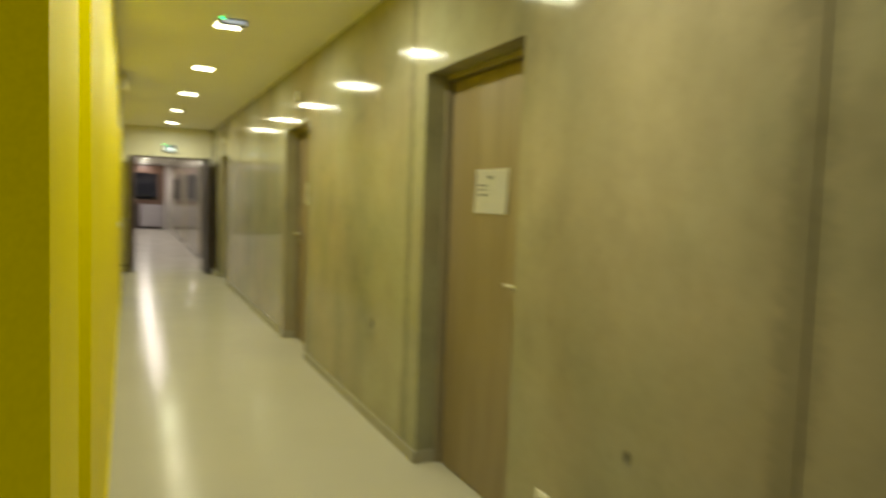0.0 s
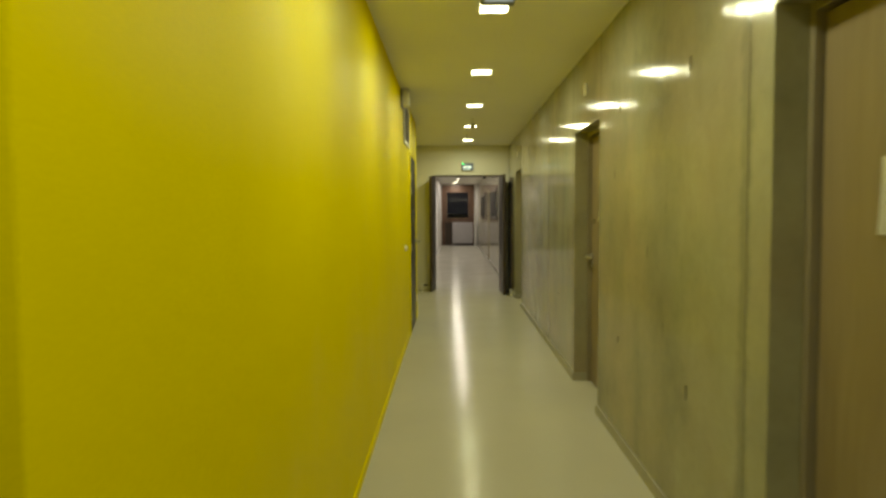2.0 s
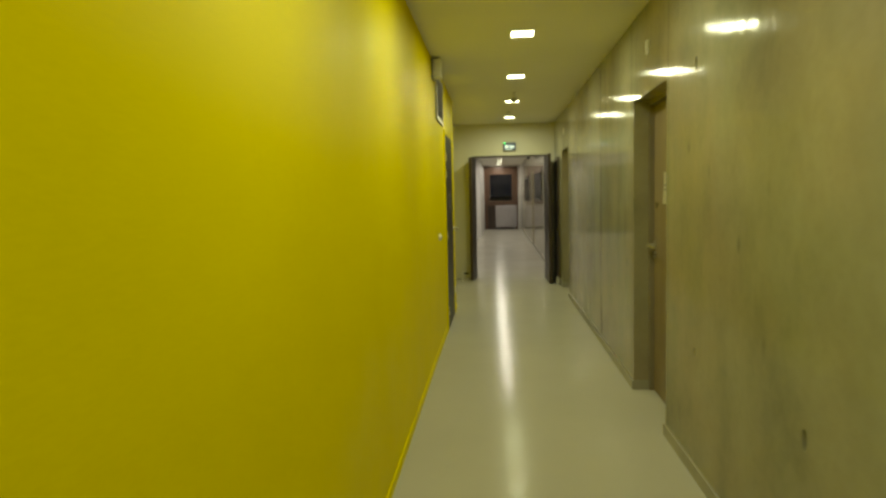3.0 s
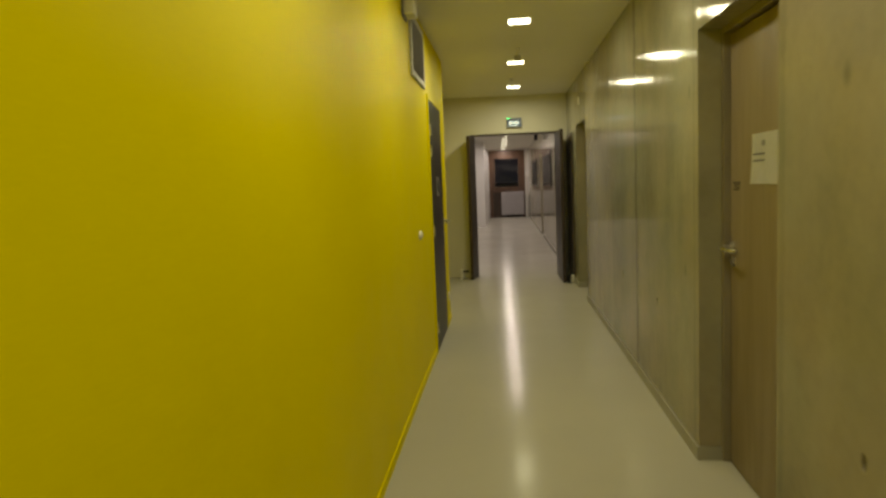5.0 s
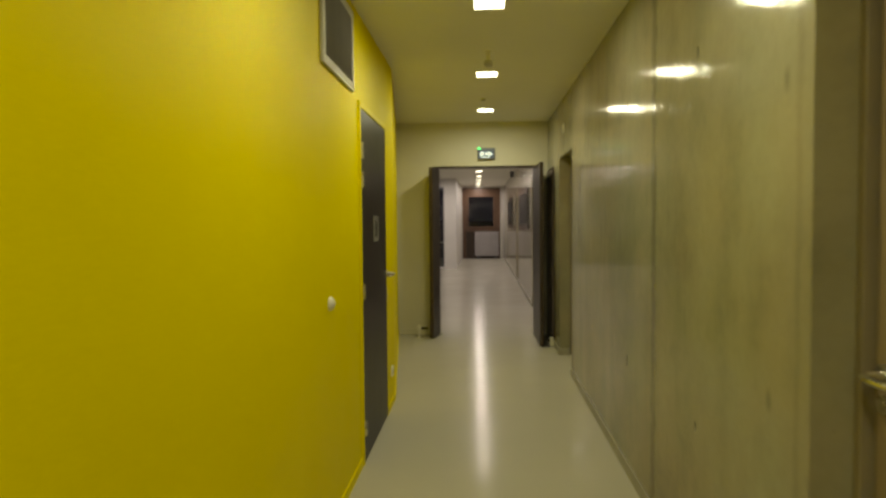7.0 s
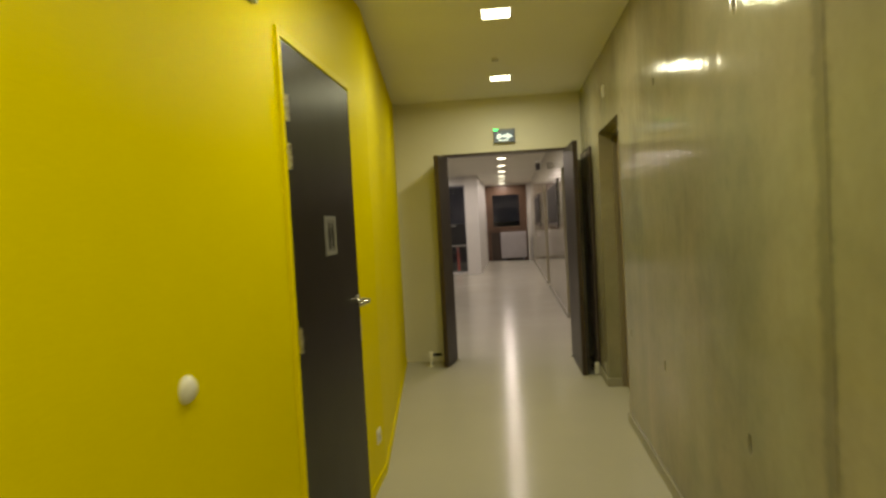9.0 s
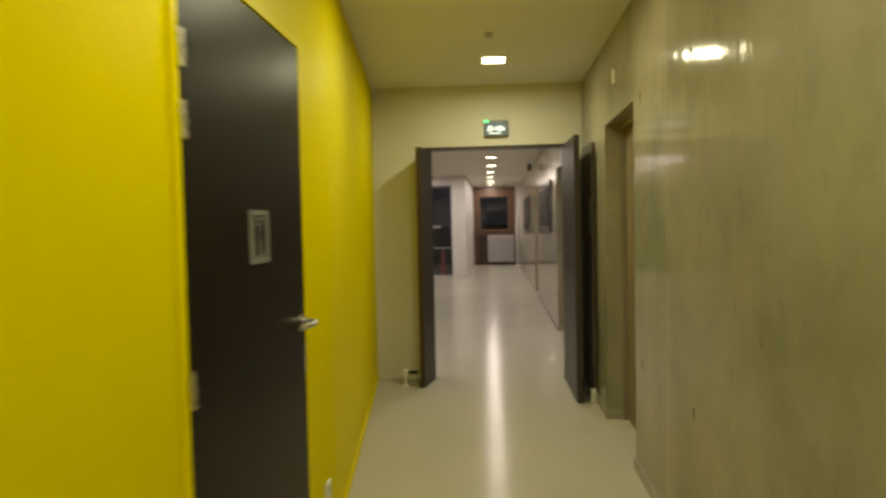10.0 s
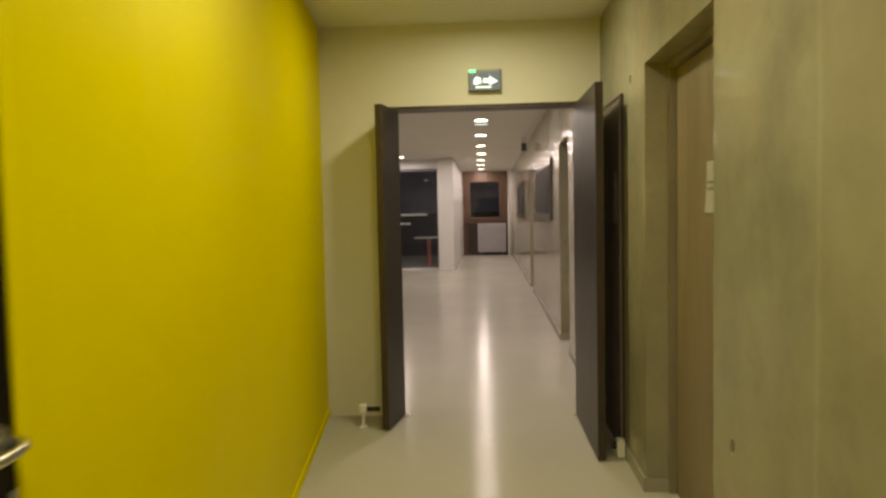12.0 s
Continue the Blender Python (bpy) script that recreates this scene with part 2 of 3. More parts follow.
def tube(bm, pts, r, seg=12, steps=6):
    """A round bar along a smoothed line of points."""
    pts = [Vector(p) for p in pts]
    ext = [2 * pts[0] - pts[1], *pts, 2 * pts[-1] - pts[-2]]
    line = []
    for i in range(1, len(ext) - 2):
        p0, p1, p2, p3 = ext[i - 1:i + 3]
        for k in range(steps):
            t = k / steps
            line.append(0.5 * (2 * p1 + (p2 - p0) * t + (2 * p0 - 5 * p1 + 4 * p2 - p3) * t * t + (3 * p1 - p0 - 3 * p2 + p3) * t ** 3))
    line.append(pts[-1])
    rings = []
    for i, p in enumerate(line):
        d = (line[min(i + 1, len(line) - 1)] - line[max(i - 1, 0)]).normalized()
        q = d.to_track_quat("Z", "Y")
        rings.append([bm.verts.new(p + q @ Vector((r * math.cos(2 * math.pi * k / seg), r * math.sin(2 * math.pi * k / seg), 0))) for k in range(seg)])
    for a, b in zip(rings, rings[1:]):
        for k in range(seg):
            bm.faces.new((a[k], a[(k + 1) % seg], b[(k + 1) % seg], b[k]))
    bm.faces.new(rings[0][::-1])
    bm.faces.new(rings[-1])


def mesh_of(name, bm, material, smooth=False):
    bmesh.ops.recalc_face_normals(bm, faces=bm.faces)
    me = bpy.data.meshes.new(name)
    bm.to_mesh(me)
    bm.free()
    me.materials.append(material)
    if smooth:
        me.polygons.foreach_set("use_smooth", [True] * len(me.polygons))
        me.set_sharp_from_angle(angle=radians(40))
    return me


def part(name, bm, material, parent=None, label="", smooth=False):
    ob = new(name, mesh_of(name, bm, material, smooth))
    if parent:
        ob.parent = parent
    return tagged(ob, label)


def thing(name, label, category, group="", kind=""):
    return tagged(new(name), label, category, group, kind)


def boxes(name, material, parent, *spans, bevel=0.0, label=""):
    bm = bmesh.new()
    for s in spans:
        box(bm, *s, bevel=bevel)
    return part(name, bm, material, parent, label)


def structure(name, material, label, category, *spans):
    ob = boxes(name, material, None, *spans)
    return tagged(ob, label, category, kind="structure")


# ---- large structure ----
structure("floor", FLOOR, "pale beige polished resin floor with soft reflections", "floor", (-5.2, 2.2, YBACK - 0.2, YFAR + 0.2, -0.2, 0.0))
structure("ceiling", CEILING, "cream painted flat ceiling with square lights", "ceiling", (-5.2, 2.2, YBACK - 0.2, YFAR + 0.2, CEIL, CEIL + 0.2))

# concrete wall: door recesses, panel joints and tie holes
DOORS = [(2.72, 3.70), (6.319, 7.285), (11.855, 12.863), (16.02, 16.85), (21.1, 22.0)]
JOINTS = [-1.05, 1.40, 3.88, 8.84, 14.20, 18.9, 23.6, 28.3]
HOLE_Y = [-1.745, -0.50, 0.745, 1.99, 4.48, 5.73, 8.21, 9.46, 10.705, 11.67, 13.2, 15.2, 17.4, 19.6, 21.0 - 0.25, 23.0, 25.2, 27.4, 29.6]
HOLE_Z = [0.64, 2.085]


def panel_mesh(a, b):
    """One cast panel from y = a to b: door openings, and a recessed cone at each tie hole."""
    bm = bmesh.new()

    def front(y0, y1, z0, z1):
        hs = [(y, z) for y in HOLE_Y for z in HOLE_Z if y0 + 0.05 < y < y1 - 0.05 and z0 < z < z1]
        ys = sorted({y0, y1, *(y + s for y, _ in hs for s in (-0.04, 0.04))})
        zs = sorted({z0, z1, *(z + s for _, z in hs for s in (-0.04, 0.04))})
        for a, b in zip(ys, ys[1:]):
            for c, d in zip(zs, zs[1:]):
                inside = [(y, z) for y, z in hs if a < y < b and c < z < d]
                if not inside:
                    bm.faces.new([bm.verts.new((XR, y, z)) for y, z in ((a, c), (a, d), (b, d), (b, c))])
                    continue
                (y, z), n, r = inside[0], 16, 0.013 + 0.006 * random.random()
                tall = 1.3 + 0.8 * random.random()
                ring, deep, edge = [], [], []
                for k in range(n):
                    ca, sa = math.cos(2 * math.pi * k / n), math.sin(2 * math.pi * k / n)
                    ring.append(bm.verts.new((XR, y + r * ca, z + tall * r * sa)))
                    deep.append(bm.verts.new((XR + 0.046, y + 0.8 * r * ca, z + 0.85 * tall * r * sa)))
                    f = 0.04 / max(abs(ca), abs(sa))
                    edge.append(bm.verts.new((XR, y + f * ca, z + f * sa)))
                for k in range(n):
                    j = (k + 1) % n
                    bm.faces.new((ring[k], ring[j], edge[j], edge[k]))
                    bm.faces.new((ring[k], deep[k], deep[j], ring[j]))
                bm.faces.new(deep)

    cuts = sorted([a, b, *(y for d in DOORS for y in d if a < y < b)])
    for y0, y1 in zip(cuts, cuts[1:]):
        z0 = HEAD if (y0, y1) in DOORS else 0.0
        front(y0, y1, z0, CEIL)
        box(bm, XR + 0.050, XR + 0.26, y0, y1, z0, CEIL)
        for y in (y0, y1):
            bm.faces.new([bm.verts.new(q) for q in ((XR, y, z0), (XR + 0.050, y, z0), (XR + 0.050, y, CEIL), (XR, y, CEIL))])
        if z0:
            bm.faces.new([bm.verts.new(q) for q in ((XR, y0, z0), (XR + 0.050, y0, z0), (XR + 0.050, y1, z0), (XR, y1, z0))])
    bmesh.ops.remove_doubles(bm, verts=bm.verts, dist=0.0004)
    return bm


wall_east = structure("wall_east", CONCRETE, "sealed grey concrete wall of cast panels with tie holes", "wall", (XR + 0.27, XR + 0.35, YBACK, YFAR, 0, CEIL))
ends = [YBACK, *JOINTS, YFAR]
for a, b in zip(ends, ends[1:]):
    part("panel", panel_mesh(a + (0.004 if a != YBACK else 0), b - (0.004 if b != YFAR else 0)), CONCRETE, wall_east)
    if b != YFAR:
        boxes("joint", CONCRETE, wall_east, (XR + 0.010, XR + 0.020, b - 0.0039, b + 0.0039, 0, CEIL))

# yellow wall, with the recess at its start and the washroom door
NICHE = (1.80, 2.225)
XN, YTAPER = 0.10, 8.2         # the wall's face at its start, and where it reaches XL
WC = (9.474, 10.556)


def yellow_wall():
    bm = bmesh.new()
    back = XL - 0.25
    box(bm, back, XN, 1.29, NICHE[0], 0, CEIL)
    box(bm, back, XN, NICHE[0], NICHE[1], HEAD + 0.02, CEIL)
    prism(bm, [(back, 2.176), (0.035, 2.176), (XN, NICHE[1]), (XN, NICHE[1] + 0.002), (XL, YTAPER), (XL, WC[0]), (back, WC[0])], 0, CEIL)
    box(bm, back, XL, WC[0], WC[1], 2.155, CEIL)
    prism(bm, [(back, WC[1]), (XL, WC[1]), (XL, KINK), (XLE, YEND), (back - 0.4, YEND)], 0, CEIL)
    return tagged(part("wall_west", bm, YELLOW), "bright yellow painted corridor wall", "wall", kind="structure")


wall_west = yellow_wall()
structure("wall_lobby", PLASTER, "plain cream wall closing the lobby", "wall",
          (-2.6, -2.4, YBACK, 1.42, 0, CEIL), (-2.4, XL - 0.25, 1.42, 1.60, 0, CEIL))
structure("wall_south", PLASTER, "plain cream wall closing the corridor", "wall", (-2.6, XR + 0.26, YBACK - 0.2, YBACK, 0, CEIL))

# cross wall with the double-door opening
OX0, OX1 = 0.184, 1.488
structure("wall_north", PLASTER, "cream painted cross wall above and beside a double door", "wall",
          (-0.75, OX0, YEND, YHALL, 0, CEIL), (OX1, XR - 0.002, YEND, YHALL, 0, CEIL), (OX0, OX1, YEND, YHALL, 2.125, CEIL))

# hall beyond
structure("wall_hall_west", WHITE_WALL, "white painted wall of the hall", "wall", (-5.2, -5.0, YHALL, 26.2, 0, CEIL))
structure("wall_hall_south", WHITE_WALL, "white painted wall of the hall", "wall", (-5.0, -0.75, YEND + 0.01, YHALL - 0.01, 0, CEIL))
structure("wall_far_west", WHITE_WALL, "white painted wall ending in a column", "wall", (-0.33, 0.03, 25.6, YFAR, 0, CEIL))
structure("wall_far_header", WHITE_WALL, "white painted beam above the glazing", "wall", (-5.0, -0.33, 26.0, 26.2, 2.44, CEIL))
structure("wall_far_north", WHITE_WALL, "white end wall around a timber window", "wall",
          (-0.33, 0.06, YFAR, YFAR + 0.2, 0, CEIL), (1.46, XR + 0.26, YFAR, YFAR + 0.2, 0, CEIL), (0.06, 1.46, YFAR, YFAR + 0.2, 2.62, CEIL))
structure("ground", GROUND, "dark ground outside at night", "ground", (-400, 400, 26.25, 600, -0.35, -0.25))

# skirtings
for a, b in zip([YBACK, *(d[1] for d in DOORS)], [*(d[0] for d in DOORS), YFAR]):
    spans = []
    if a < 13.38 < b:
        spans = [(XR - 0.014, XR - 0.001, a - 0.012, 13.36, 0.0, 0.068), (XR - 0.014, XR - 0.001, YHALL, b + 0.012, 0.0, 0.068)]
    else:
        spans = [(XR - 0.014, XR - 0.001, a - 0.012, b + 0.012, 0.0, 0.068)]
    if b < YFAR:
        spans.append((XR - 0.001, XD - 0.03, b, b + 0.012, 0.0, 0.068))
    if a > YBACK:
        spans.append((XR - 0.001, XD - 0.03, a - 0.012, a, 0.0, 0.068))
    structure("baseboard", BASE_GREY, "grey skirting along the concrete wall", "skirting", *spans)
bm = bmesh.new()
prism(bm, [(XL, NICHE[1] + 0.01), (XN + 0.007, NICHE[1] + 0.01), (XL + 0.007, YTAPER), (XL + 0.007, WC[0]), (XL, WC[0])], 0, 0.055)
box(bm, XN + 0.001, XN + 0.013, 1.29, NICHE[0], 0, 0.055)
prism(bm, [(XL, WC[1]), (XL + 0.007, WC[1]), (XL + 0.007, KINK), (XLE + 0.007, YEND), (XLE, YEND), (XL, KINK)], 0, 0.055)
tagged(part("baseboard", bm, YELLOW), "yellow painted skirting", "skirting", kind="structure")
structure("baseboard", PLASTER, "cream skirting on the cross wall", "skirting", (XLE + 0.02, OX0 - 0.001, YEND - 0.012, YEND - 0.001, 0, 0.07))


# ---- doors ----
def lever(parent, x, y, z, out, along, name="handle"):
    """A lever on a round rose; out: away from the leaf along x, along: towards the hinge along y."""
    bm = bmesh.new()
    tube(bm, [(x + out * 0.008, y, z), (x + out * 0.045, y, z), (x + out * 0.062, y + along * 0.02, z),
              (x + out * 0.066, y + along * 0.06, z - 0.003), (x + out * 0.052, y + along * 0.135, z - 0.006), (x + out * 0.040, y + along * 0.152, z - 0.006)], 0.0095)
    grip = part(name, bm, STEEL, parent, "brushed steel lever handle", smooth=True)
    bm = bmesh.new()
    cyl(bm, (x, y, z), (x + out * 0.010, y, z), 0.026)
    part("rose", bm, STEEL, grip, smooth=True)
    return grip


def lock(parent, x, y, z, out):
    bm = bmesh.new()
    cyl(bm, (x, y, z), (x + out * 0.008, y, z), 0.024)
    cyl(bm, (x + out * 0.006, y, z), (x + out * 0.011, y, z), 0.009)
    return part("lock_rose", bm, STEEL, parent, "round steel lock rose", smooth=True)


def recessed_door(name, a, b, far_handle, label):
    d = thing(name, label, "door", "recessed corridor doors", "structure")
    s = 0.030
    boxes("door_frame", FRAME_BROWN, d, (XD - 0.03, XD + 0.06, a, a + s, 0, HEAD), (XD - 0.03, XD + 0.06, b - s, b, 0, HEAD),
          (XD - 0.03, XD + 0.06, a + s, b - s, HEAD - s, HEAD), bevel=0.003)
    boxes("leaf", LEAF_WOOD, d, (XD, XD + 0.042, a + s + 0.011, b - s - 0.014, 0.008, HEAD - s - 0.009), bevel=0.002)
    # black sheet behind the leaf paints the shade in its gaps
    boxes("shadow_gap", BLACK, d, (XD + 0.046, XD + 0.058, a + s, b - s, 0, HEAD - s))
    y = b - s - 0.055 if far_handle else a + s + 0.055
    along = -1 if far_handle else 1
    lever(d, XD, y, 1.075, -1, along)
    lock(d, XD, y, 1.003, -1)
    return d


recessed_door("door_1", *DOORS[0], False, "closed oak laminate door recessed in concrete, notice taped on")
recessed_door("door_2", *DOORS[1], True, "closed oak laminate door recessed in concrete, numbered 207")
recessed_door("door_3", *DOORS[2], False, "closed oak laminate door recessed beside the double door")
recessed_door("door_4", *DOORS[3], False, "closed laminate door recessed in the hall's concrete wall")
recessed_door("door_5", *DOORS[4], False, "closed laminate door far along the concrete wall")


def lettering(text, size, m, material, parent=None, name="lettering"):
    cu = bpy.data.curves.new(name, "FONT")
    cu.body, cu.size, cu.extrude, cu.align_x, cu.align_y = text, size, 0.0006, "CENTER", "CENTER"
    tmp = new(name, cu)
    me = bpy.data.meshes.new_from_object(tmp.evaluated_get(bpy.context.evaluated_depsgraph_get()))
    bpy.data.objects.remove(tmp)
    me.materials.clear()
    me.materials.append(material)
    ob = new(name, me)
    ob.matrix_basis = m
    if parent:
        ob.parent = parent
    return ob


num = lettering("207", 0.06, pose(XD - 0.0012, 7.155, 1.358, 90, 0, -90), INK_DARK, name="door_number")
tagged(num, "dark door number 207 on the oak leaf", "door number")


def notice(y0, y1, z0, z1, lines):
    """A sheet taped to a leaf, its lower corners lifting a little."""
    n = thing("paper_notice", "white printed paper notice taped on an oak door", "notice", "notices on the doors")
    bm = bmesh.new()
    k = 10
    grid = [[bm.verts.new((XD - 0.0025 - 0.009 * (1 - j / k) ** 2 * abs(2 * i / k - 1) ** 1.5 - 0.0015 * math.sin(5 * i / k + y0),
                           y0 + (y1 - y0) * i / k, z0 + (z1 - z0) * j / k)) for j in range(k + 1)] for i in range(k + 1)]
    for i in range(k):
        for j in range(k):
            bm.faces.new((grid[i][j], grid[i][j + 1], grid[i + 1][j + 1], grid[i + 1][j]))
    r = bmesh.ops.solidify(bm, geom=bm.faces[:], thickness=0.0006)
    part("sheet", bm, PAPER, n, smooth=True)
    w, h = y1 - y0, z1 - z0
    for u0, u1, v0, v1 in lines:
        boxes("print_line", INK, n, (XD - 0.0076, XD - 0.0070, y1 - u1 * w, y1 - u0 * w, z0 + v0 * h, z0 + v1 * h), label="grey printed line")
    return n


notice(3.040, 3.352, 1.38, 1.592, [(0.40, 0.56, 0.78, 0.84), (0.10, 0.38, 0.62, 0.65), (0.10, 0.36, 0.52, 0.55), (0.10, 0.42, 0.40, 0.44)])
notice(6.655, 6.958, 1.372, 1.583, [(0.42, 0.53, 0.74, 0.85), (0.10, 0.52, 0.57, 0.61), (0.10, 0.52, 0.44, 0.48)])
notice(12.07, 12.365, 1.383, 1.592, [(0.42, 0.53, 0.74, 0.85), (0.10, 0.52, 0.57, 0.61), (0.10, 0.52, 0.44, 0.48)])


def indicator(y, z):
    d = thing("indicator_plate", "small white plastic plate on the concrete above a door", "indicator", "plates above the doors")
    boxes("plate", WHITE_PLASTIC, d, (XR - 0.014, XR - 0.0005, y - 0.02, y + 0.02, z - 0.045, z + 0.045), bevel=0.004)
    boxes("lens", PAPER, d, (XR - 0.019, XR - 0.012, y - 0.011, y + 0.011, z - 0.01, z + 0.03), bevel=0.003)


indicator(6.805, 2.385)
indicator(12.437, 2.36)

# technical door beside the cross wall, in the concrete
tech = thing("cupboard_door", "dark glossy brown service cupboard door in the concrete wall", "cupboard door")
boxes("leaf", LEAF_TECH, tech, (XR - 0.022, XR - 0.001, 13.40, 14.09, 0.012, 2.02), bevel=0.002)
boxes("frame", EDGE_WOOD, tech, (XR - 0.016, XR - 0.001, 13.375, 13.397, 0.0, 2.045), (XR - 0.016, XR - 0.001, 14.093, 14.115, 0.0, 2.045),
      (XR - 0.016, XR - 0.001, 13.397, 14.093, 2.023, 2.045))
boxes("label_plate", SIGN_FACE, tech, (XR - 0.025, XR - 0.021, 13.50, 13.58, 1.32, 1.62), label="grey label plate")

# washroom door
wc = thing("door_6", "closed dark brown washroom door in a yellow frame", "door", kind="structure")
boxes("door_frame", YELLOW_TRIM, wc, (XL - 0.10, XL + 0.012, WC[0] + 0.001, 9.510, 0, 2.154), (XL - 0.10, XL + 0.012, 10.522, WC[1] - 0.001, 0, 2.154),
      (XL - 0.10, XL + 0.012, 9.510, 10.522, 2.120, 2.154), bevel=0.003)
boxes("leaf", LEAF_DARK, wc, (XL - 0.032, XL + 0.010, 9.515, 10.517, 0.010, 2.114), bevel=0.002)
# shade around the washroom leaf, put in as a black sheet
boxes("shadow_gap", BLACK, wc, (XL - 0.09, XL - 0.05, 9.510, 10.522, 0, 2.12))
for z in (1.868, 1.696, 1.035, 0.22):
    bm = bmesh.new()
    cyl(bm, (XL + 0.018, 9.513, z - 0.046), (XL + 0.018, 9.513, z - 0.004), 0.0095)
    cyl(bm, (XL + 0.018, 9.513, z - 0.004), (XL + 0.018, 9.513, z + 0.004), 0.0115)
    cyl(bm, (XL + 0.018, 9.513, z + 0.004), (XL + 0.018, 9.513, z + 0.046), 0.0085)
    box(bm, XL + 0.0105, XL + 0.0145, 9.516, 9.531, z - 0.042, z - 0.004)
    box(bm, XL + 0.0125, XL + 0.0165, 9.500, 9.509, z + 0.004, z + 0.042)
    part("hinge", bm, STEEL, wc, "pale steel hinge", smooth=True)
lever(wc, XL + 0.010, 10.466, 1.070, 1, -1)
boxes("latch_plate", STEEL, wc, (XL + 0.0105, XL + 0.0125, 10.497, 10.511, 0.86, 0.98))

sign = thing("washroom_sign", "silver framed washroom sign with two dark figures", "sign")
SY0, SY1, SZ0, SZ1 = 9.944, 10.110, 1.318, 1.486
sx = XL + 0.0102
boxes("plate", SIGN_FACE, sign, (sx, sx + 0.004, SY0, SY1, SZ0, SZ1))
boxes("border", SIGN_GREY, sign, (sx, sx + 0.007, SY0, SY0 + 0.016, SZ0, SZ1), (sx, sx + 0.007, SY1 - 0.016, SY1, SZ0, SZ1),
      (sx, sx + 0.007, SY0 + 0.016, SY1 - 0.016, SZ0, SZ0 + 0.016), (sx, sx + 0.007, SY0 + 0.016, SY1 - 0.016, SZ1 - 0.016, SZ1))
for k, y in enumerate((10.0, 10.056)):
    bm = bmesh.new()
    cyl(bm, (sx + 0.004, y, 1.447), (sx + 0.0055, y, 1.447), 0.0095)
    if k == 0:
        right = [(0.019, 1.436), (0.0195, 1.392), (0.014, 1.388), (0.012, 1.345)]
    else:
        right = [(0.012, 1.438), (0.019, 1.425), (0.0225, 1.405), (0.020, 1.390), (0.013, 1.376), (0.011, 1.348)]
    prof = [(y + u, v) for u, v in right] + [(y - u, v) for u, v in reversed(right)]
    lo = [bm.verts.new((sx + 0.004, a, b)) for a, b in prof]
    hi = [bm.verts.new((sx + 0.0055, a, b)) for a, b in prof]
    bm.faces.new(hi)
    for i in range(len(prof)):
        j = (i + 1) % len(prof)
        bm.faces.new((lo[i], lo[j], hi[j], hi[i]))
    part("pictogram", bm, INK_DARK, sign, "dark pictogram")

# bumper and socket on the yellow wall
bm = bmesh.new()
bmesh.ops.create_uvsphere(bm, u_segments=28, v_segments=14, radius=0.034, matrix=Matrix.Translation((XL, 8.675, 1.068)) @ Matrix.Diagonal((0.75, 1, 1, 1)))
bmesh.ops.bisect_plane(bm, geom=bm.verts[:] + bm.edges[:] + bm.faces[:], plane_co=(XL + 0.0005, 0, 0), plane_no=(1, 0, 0), clear_inner=True)
tagged(part("door_bumper", bm, WHITE_PLASTIC, smooth=True), "round white door bumper on the yellow wall", "door stop")
sock = thing("wall_socket", "small white socket low on the yellow wall", "socket")
boxes("plate", WHITE_PLASTIC, sock, (XL + 0.0005, XL + 0.010, 10.785, 10.862, 0.232, 0.310), bevel=0.003)
bm = bmesh.new()
cyl(bm, (XL + 0.0095, 10.823, 0.271), (XL + 0.0125, 10.823, 0.271), 0.024)
part("socket_face", bm, VENT_WHITE, sock, smooth=True)

sock = thing("wall_socket", "small white socket low on the concrete beside a door", "socket")
boxes("plate", WHITE_PLASTIC, sock, (XR - 0.011, XR - 0.0005, 2.40, 2.48, 0.272, 0.350), bevel=0.003)
bm = bmesh.new()
cyl(bm, (XR - 0.0105, 2.44, 0.311), (XR - 0.0135, 2.44, 0.311), 0.024)
part("socket_face", bm, VENT_WHITE, sock, smooth=True)

# service door in the recess at the wall's start
nd = thing("door_7", "dark olive service door in a shallow yellow recess", "door", kind="structure")
nx = 0.02
boxes("leaf", NICHE_DARK, nd, (nx - 0.04, nx, NICHE[0] + 0.001, 2.008, 0.005, HEAD + 0.018), bevel=0.002)
boxes("stile", NICHE_GREEN, nd, (nx - 0.04, nx + 0.010, 2.010, 2.053, 0, HEAD + 0.018), bevel=0.002)
boxes("rebate", EDGE_WOOD, nd, (nx - 0.04, nx + 0.004, 2.055, 2.098, 0, HEAD + 0.018), label="dark brown rebate")
boxes("door_frame", WHITE_PLASTIC, nd, (nx - 0.04, 0.044, 2.100, 2.172, 0, HEAD + 0.018), bevel=0.003, label="pale painted frame strip")
# black sheet for the shade behind the recess door
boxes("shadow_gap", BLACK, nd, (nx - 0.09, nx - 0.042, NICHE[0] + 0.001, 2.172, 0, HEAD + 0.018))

# ---- ventilation grille and sounder on the yellow wall ----
vent = thing("vent_grille", "white framed ventilation grille with dark slats", "vent")
VY0, VY1, VZ0, VZ1 = 8.56, 9.29, 2.165, 2.60
fw = 0.044
# flat dark sheet on the wall in place of a shaded shaft
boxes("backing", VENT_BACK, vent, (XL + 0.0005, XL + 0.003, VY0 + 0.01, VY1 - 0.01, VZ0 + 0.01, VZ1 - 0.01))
boxes("frame", VENT_WHITE, vent, (XL + 0.0005, XL + 0.018, VY0, VY0 + fw, VZ0, VZ1), (XL + 0.0005, XL + 0.018, VY1 - fw, VY1, VZ0, VZ1),
      (XL + 0.0005, XL + 0.018, VY0 + fw, VY1 - fw, VZ0, VZ0 + fw), (XL + 0.0005, XL + 0.018, VY0 + fw, VY1 - fw, VZ1 - fw, VZ1), bevel=0.004)
n_slat = 17
slat = bmesh.new()
